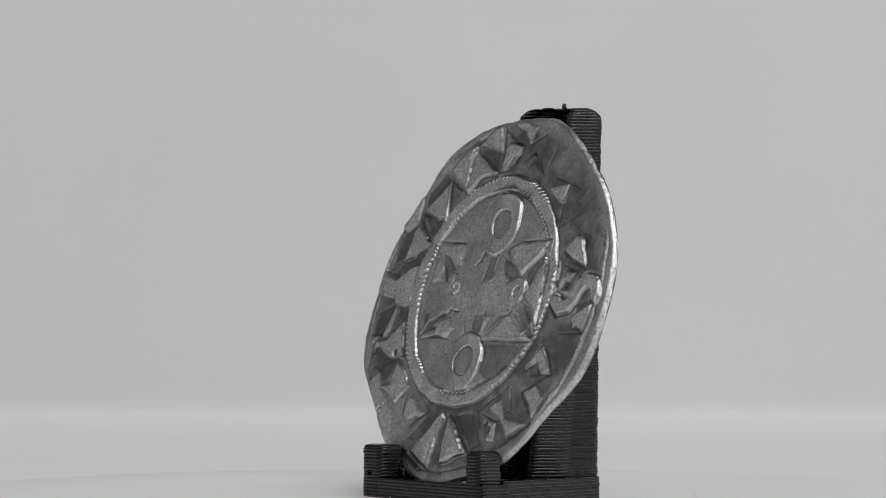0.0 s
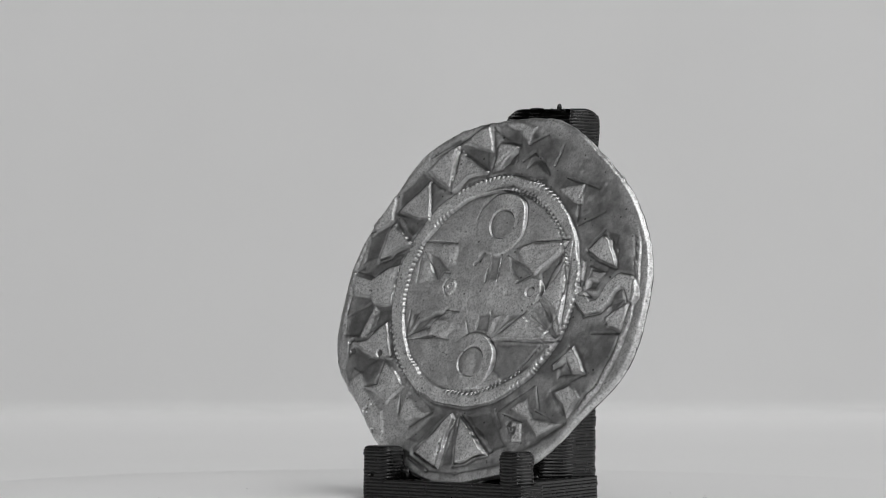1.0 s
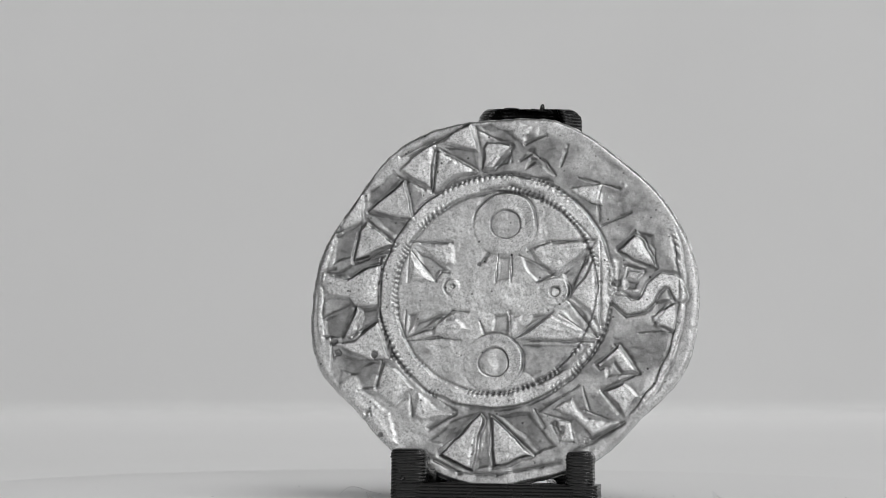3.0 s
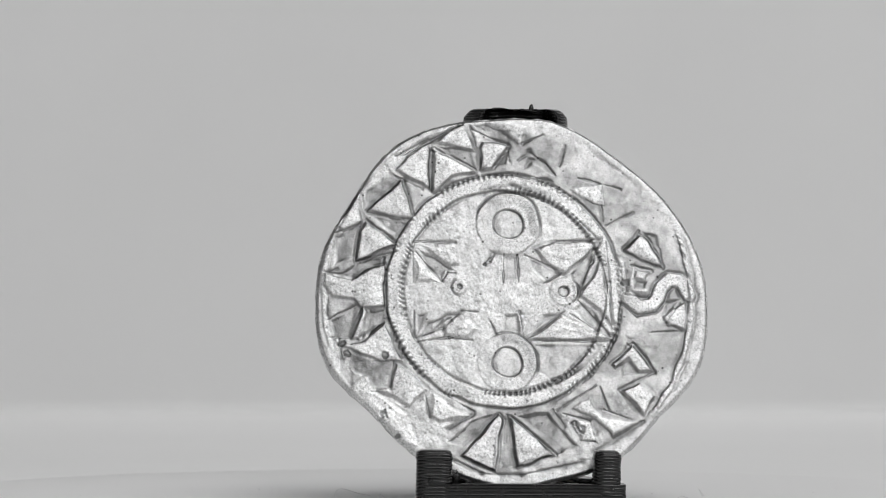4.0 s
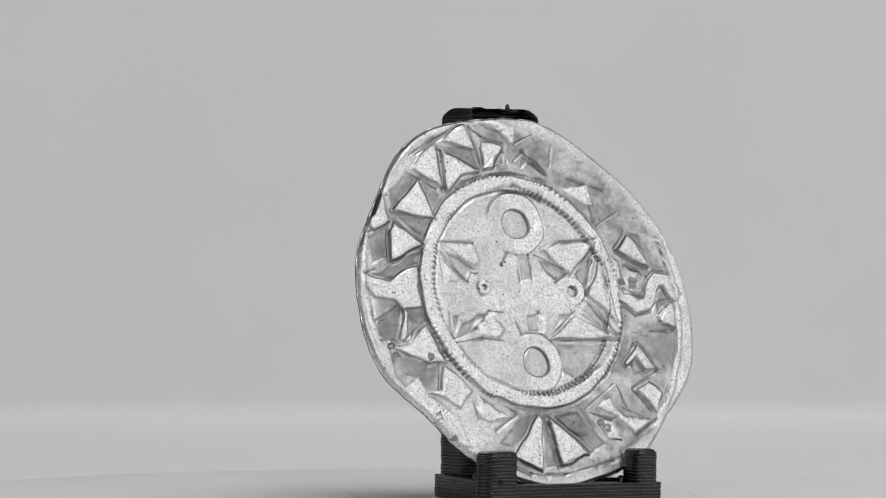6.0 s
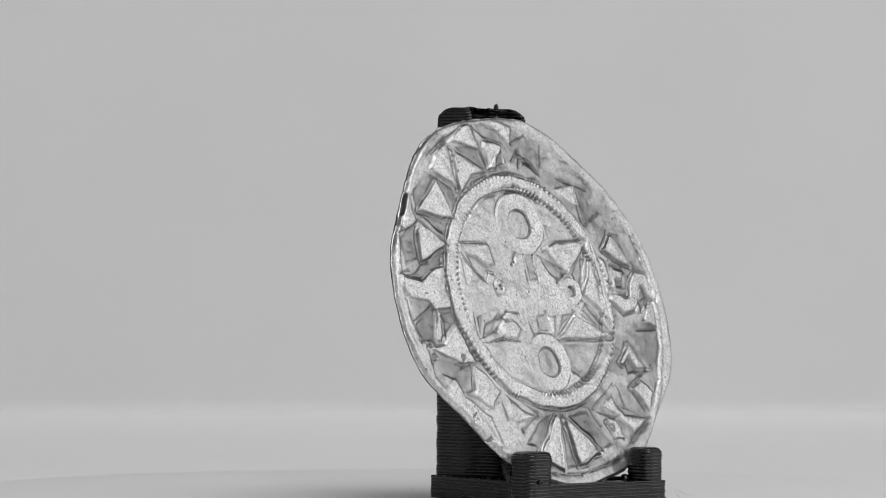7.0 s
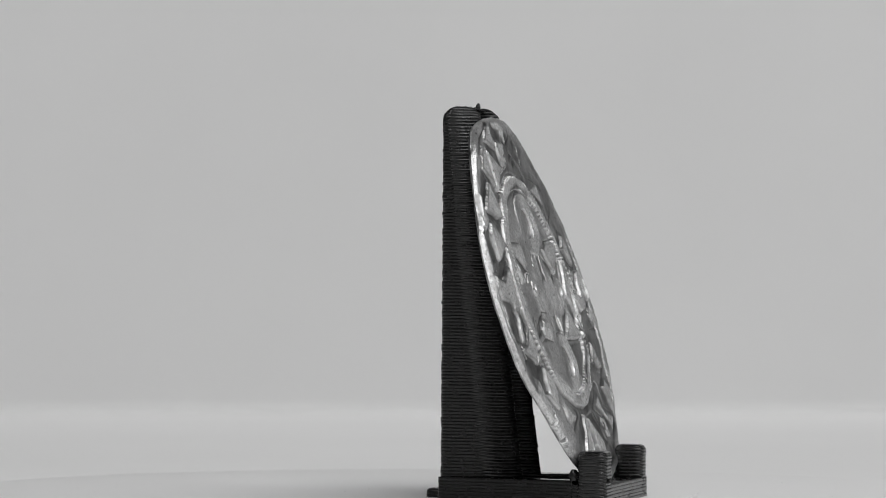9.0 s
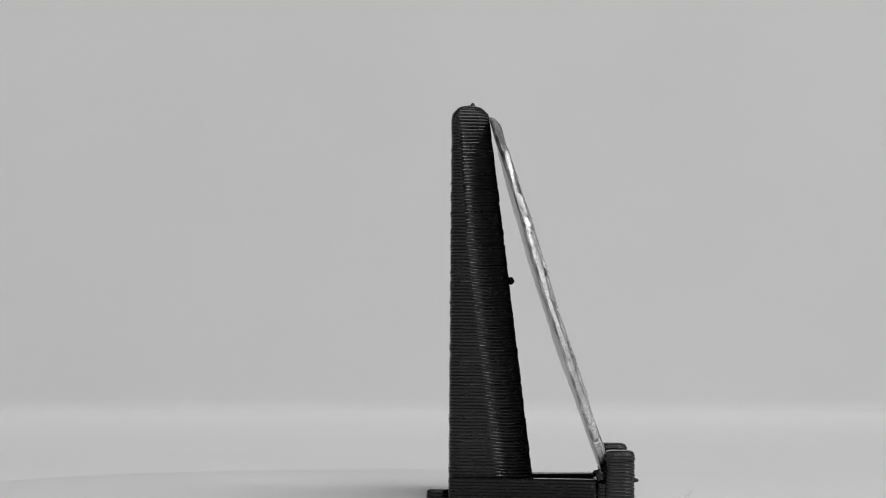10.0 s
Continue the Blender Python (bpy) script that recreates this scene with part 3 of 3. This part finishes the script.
plate(0.08, (-4.17, -5.19), (-3.16, -5.95), (-2.34, -6.35), (-3.80, -6.72), (-4.45, -6.41))
# letters at the foot
plate(0.15, (-0.77, -6.26), (-0.61, -6.56), (-1.00, -9.25), (-2.06, -8.92), (-2.73, -8.49), (-1.81, -7.51))
plate(0.15, (-0.12, -6.41), (0.97, -7.39), (2.09, -8.43), (0.15, -9.13))
plate(0.07, (3.18, -5.85), (4.01, -5.30), (4.73, -6.31), (6.54, -6.59), (5.21, -7.39), (4.24, -6.47))
plate(0.08, (3.35, -6.53), (4.11, -6.53), (4.31, -7.67), (3.52, -7.73))
# letters along the right side
plate(0.13, (6.33, -2.41), (7.49, -3.86), (6.61, -3.77), (6.10, -3.12), (5.40, -3.62), (5.28, -3.47))
plate(0.10, (5.74, -4.89), (6.68, -4.52), (7.43, -5.17), (6.88, -6.16), (6.02, -5.23))
plate(0.14, (6.03, 2.86), (6.83, 3.66), (7.27, 3.41), (8.04, 1.96), (6.23, 2.64))
plate(0.10, (6.55, 1.79), (7.40, 1.67), (7.06, 1.20), (6.51, 1.29))
plate(0.07, (6.10, 0.56), (6.38, 2.01), (6.62, 2.01), (6.54, 0.69), (7.28, 0.70), (7.20, 0.44))
plate(0.10, (9.27, 0.14), (9.16, -1.46), (8.25, -1.31), (8.04, -0.81))
plate(0.08, (5.61, 2.48), (6.09, 2.26), (6.09, 0.44), (5.64, 0.12))
# inner field
plate(0.07, (-4.89, 3.11), (-2.79, 3.16), (-2.68, 1.94), (-3.29, 1.87))
plate(0.07, (-5.08, 2.39), (-3.70, 0.94), (-4.30, 0.99), (-5.06, 0.99))
plate(0.12, (1.27, 2.85), (2.36, 3.18), (4.74, 3.29), (3.36, 1.99), (2.81, 1.48), (2.08, 1.98))
plate(0.13, (3.69, 0.27), (4.30, 1.30), (4.80, 2.38), (5.11, 0.43), (5.32, -1.51), (4.68, -0.45))
plate(0.12, (0.86, -2.12), (2.64, -0.87), (5.31, -2.10))
plate(0.08, (-3.67, -1.33), (-3.14, -0.99), (-2.42, -1.05), (-1.72, -1.60), (-2.41, -2.07), (-3.56, -2.01))
plate(0.08, (0.30, -0.72), (0.69, -0.84), (1.06, -0.84), (0.62, -2.03), (0.32, -1.97))
# sunken fields between the letters
plate(-0.05, (-3.97, 8.64), (-2.02, 8.51), (-1.78, 7.24), (-3.03, 7.86))
plate(-0.05, (-1.95, 9.79), (-1.38, 8.90), (0.05, 8.66), (0.09, 9.49), (-1.32, 9.99))
plate(-0.09, (-0.98, 7.38), (-0.72, 8.08), (-0.03, 8.34), (-0.20, 7.64))
plate(-0.06, (0.77, 7.34), (0.96, 8.04), (1.82, 7.99), (2.29, 7.04), (1.25, 7.66))
plate(-0.04, (-7.68, 6.10), (-6.42, 7.25), (-5.77, 6.69), (-7.55, 5.16))
plate(-0.06, (-7.56, 4.78), (-6.24, 4.54), (-5.17, 4.24), (-5.91, 3.32))
plate(-0.05, (-9.31, 3.57), (-7.92, 4.21), (-8.16, 2.37), (-9.38, 1.89))
plate(-0.07, (-8.17, 2.21), (-6.15, 2.66), (-6.66, 2.16), (-8.22, 1.15), (-9.10, 1.46))
plate(-0.07, (-9.46, -1.15), (-8.28, -0.15), (-7.80, -0.27), (-8.55, -2.10), (-9.39, -2.13))
plate(-0.07, (-7.52, -0.58), (-6.58, -0.42), (-6.64, -1.07), (-7.65, -2.16))
plate(-0.03, (-9.12, -2.81), (-6.63, -3.41), (-8.49, -4.83), (-9.05, -4.04))
plate(-0.06, (-2.24, -6.57), (-0.98, -6.20), (-2.62, -8.06), (-3.50, -7.76))
plate(-0.05, (-0.57, -6.35), (-0.21, -6.41), (-0.03, -9.10), (-0.82, -9.25))
plate(-0.06, (0.13, -6.29), (1.80, -6.10), (3.42, -7.94), (2.37, -8.25))
plate(-0.06, (5.65, -3.50), (6.25, -3.18), (6.72, -3.93), (5.72, -4.27))
plate(-0.06, (6.94, 3.94), (7.85, 3.76), (7.92, 2.91), (7.21, 3.34))
plate(-0.07, (6.57, 1.23), (7.25, 1.17), (7.06, 0.73), (6.45, 0.72))
plate(-0.07, (8.10, 0.07), (9.16, 0.33), (8.10, -0.81))
plate(-0.03, (6.15, -2.38), (7.05, -2.68), (7.53, -3.68), (6.72, -3.00))
plate(-0.08, (-4.96, 2.86), (-3.93, 2.40), (-2.94, 1.63), (-3.46, 1.50), (-3.61, 0.97), (-4.22, 1.49))
plate(-0.07, (0.77, 2.56), (2.66, 1.51), (2.25, 1.29), (1.86, 0.88), (1.20, 1.66))
plate(-0.08, (3.06, 1.55), (4.50, 2.94), (4.14, 1.68), (3.60, 0.30))
plate(-0.06, (3.67, 0.01), (4.29, -0.29), (5.19, -2.01), (4.13, -1.45), (3.03, -0.49))
plate(-0.04, (1.12, -2.33), (4.99, -2.32), (3.93, -3.57), (2.35, -4.62), (1.24, -3.94))
plate(-0.06, (0.93, -1.87), (1.61, -0.72), (2.62, -0.68))
plate(-0.07, (-4.94, -2.05), (-4.42, -1.21), (-3.43, -0.71), (-2.12, -0.61), (-3.51, -1.12), (-3.89, -1.58))
plate(-0.05, (-5.06, -0.75), (-4.33, -0.59), (-4.99, -1.87))
plate(-0.05, (-0.37, 2.43), (0.37, 2.53), (0.35, 1.15), (-0.42, 1.02))
plate(-0.05, (-0.46, -0.73), (0.40, -0.66), (0.57, -1.81), (-0.51, -1.72))
plate(-0.09, (-1.46, 1.95), (-1.19, 2.42), (-0.82, 2.58), (-1.03, 2.08))

# pits, a crack by the rim and chips in the edge
dent(-6.80, -6.25, 0.36, 0.14)
dent(-6.71, -3.06, 0.17, 0.10)
dent(-8.95, -2.40, 0.24, 0.10)
dent(-8.75, -2.95, 0.18, 0.09)
dent(3.62, -7.10, 0.30, 0.05)
dent(3.20, -6.70, 0.16, 0.06)
dent(-1.40, 2.00, 0.15, 0.07)
dent(6.10, 1.05, 0.30, 0.07)
dent(-6.05, -7.45, 0.16, 0.08)
# wear, dents and the bent flan
H *= 0.80 + 0.20 * smooth(-1.2, 0.6, waves(4.0, 31))
H += 0.016 * waves(2.6, 32) + 0.007 * waves(1.1, 33) + 0.0035 * waves(0.6, 36) + (0.0012 + 0.0024 * np.clip(RUB_SHADE, 0, 1)) * GRAIN
H += 0.04 * np.exp(-((EDGE - 0.28) / 0.22) ** 2) * (0.7 + 0.3 * waves(4.0, 34))
H -= 0.16 * np.clip(1 - EDGE / 0.16, 0, 1) ** 2
BEND = 0.03 - 0.18 * (GX / 10) ** 2 + 0.015 * waves(7.0, 35, 12)


def coin_part(name, grid, rubbed_shaded, top, close=False):
    """A sheet of rings of the coin, each with SPOKES points."""
    rows = len(grid)
    i = np.arange(SPOKES)
    j = (i + 1) % SPOKES
    base = np.arange(rows - 1)[:, None] * SPOKES
    quads = np.stack([base + i, base + SPOKES + i, base + SPOKES + j, base + j], -1).reshape(-1, 4).tolist()
    if close == "start":
        quads.append(list(range(SPOKES)))
    if close == "end":
        quads.append([(rows - 1) * SPOKES + k for k in range(SPOKES)][::-1])
    me = bpy.data.meshes.new(name)
    me.from_pydata((np.concatenate(grid) * MM).tolist(), [], quads)
    me.polygons.foreach_set("use_smooth", [True] * len(me.polygons))
    rub_shade = me.attributes.new("rubbed_shaded", "FLOAT", "POINT")
    rub_shade.data.foreach_set("value", np.asarray(rubbed_shaded, dtype=np.float32).ravel())
    me.materials.append(SILVER)
    me.update()
    ob = new(name, me)
    ob.parent = top
    return ob


def make_coin():
    top = new("coin")
    front = list(np.stack([GX, GY, H + BEND], -1))
    coin_part("obverse", front, np.clip(RUB_SHADE, 0, 1), top, "start")
    o = outline(spoke)
    lip = (H + BEND)[-1]
    shake = 0.012 * np.sin(41 * spoke + 1.0) + 0.010 * np.sin(67 * spoke) + 0.008 * np.sin(97 * spoke + 2.0)

    def loop(f, z, follow, rough=1.0):
        r = o * f + shake * rough
        return np.stack([r * np.cos(spoke), r * np.sin(spoke), z + follow * lip + (1 - follow) * BEND[-1] + 0.6 * shake * rough], -1)

    wear = 0.45 + 0.35 * np.sin(13 * spoke) * np.sin(31 * spoke + 1.0)
    edge = [front[-1], loop(1.003, -0.06, 0.8), loop(1.005, -0.13, 0.5), loop(1.001, -0.20, 0.3), loop(1.004, -0.27, 0.1), loop(0.994, -THICK, 0)]
    coin_part("edge", edge, np.stack([np.clip(wear + d, 0, 1) for d in (0.3, 0.2, 0.0, -0.4, -0.1, -0.2)]), top)
    back = [edge[-1], loop(0.93, -THICK - 0.01, 0, 0.5), loop(0.6, -THICK, 0, 0), loop(0.05, -THICK, 0, 0)]
    coin_part("reverse", back, np.full((4, SPOKES), 0.12), top, "end")
    return tagged(top, "worn hammered silver coin leaning on the black stand", "coin")


coin = make_coin()


# ---- motion of the turntable and what stands on it ----
def turned(t):
    return pose(0, 0, EYE_HEIGHT * MM, 0, TILT) @ pose(AXIS_X * MM, 0, -EYE_HEIGHT * MM) @ pose(0, 0, 0, 0, 0, TURN_START + TURN_RATE * t)


def motions():
    times = [k / 10 for k in range(101)]
    seat = pose(*(c * MM for c in COIN_PLACE), 0, 0, COIN_YAW) @ pose(0, 0, 0, 90 - LEAN)
    walk(turntable, [(t, turned(t)) for t in times])
    walk(stand, [(t, turned(t)) for t in times])
    walk(coin, [(t, turned(t) @ seat) for t in times])


motions()
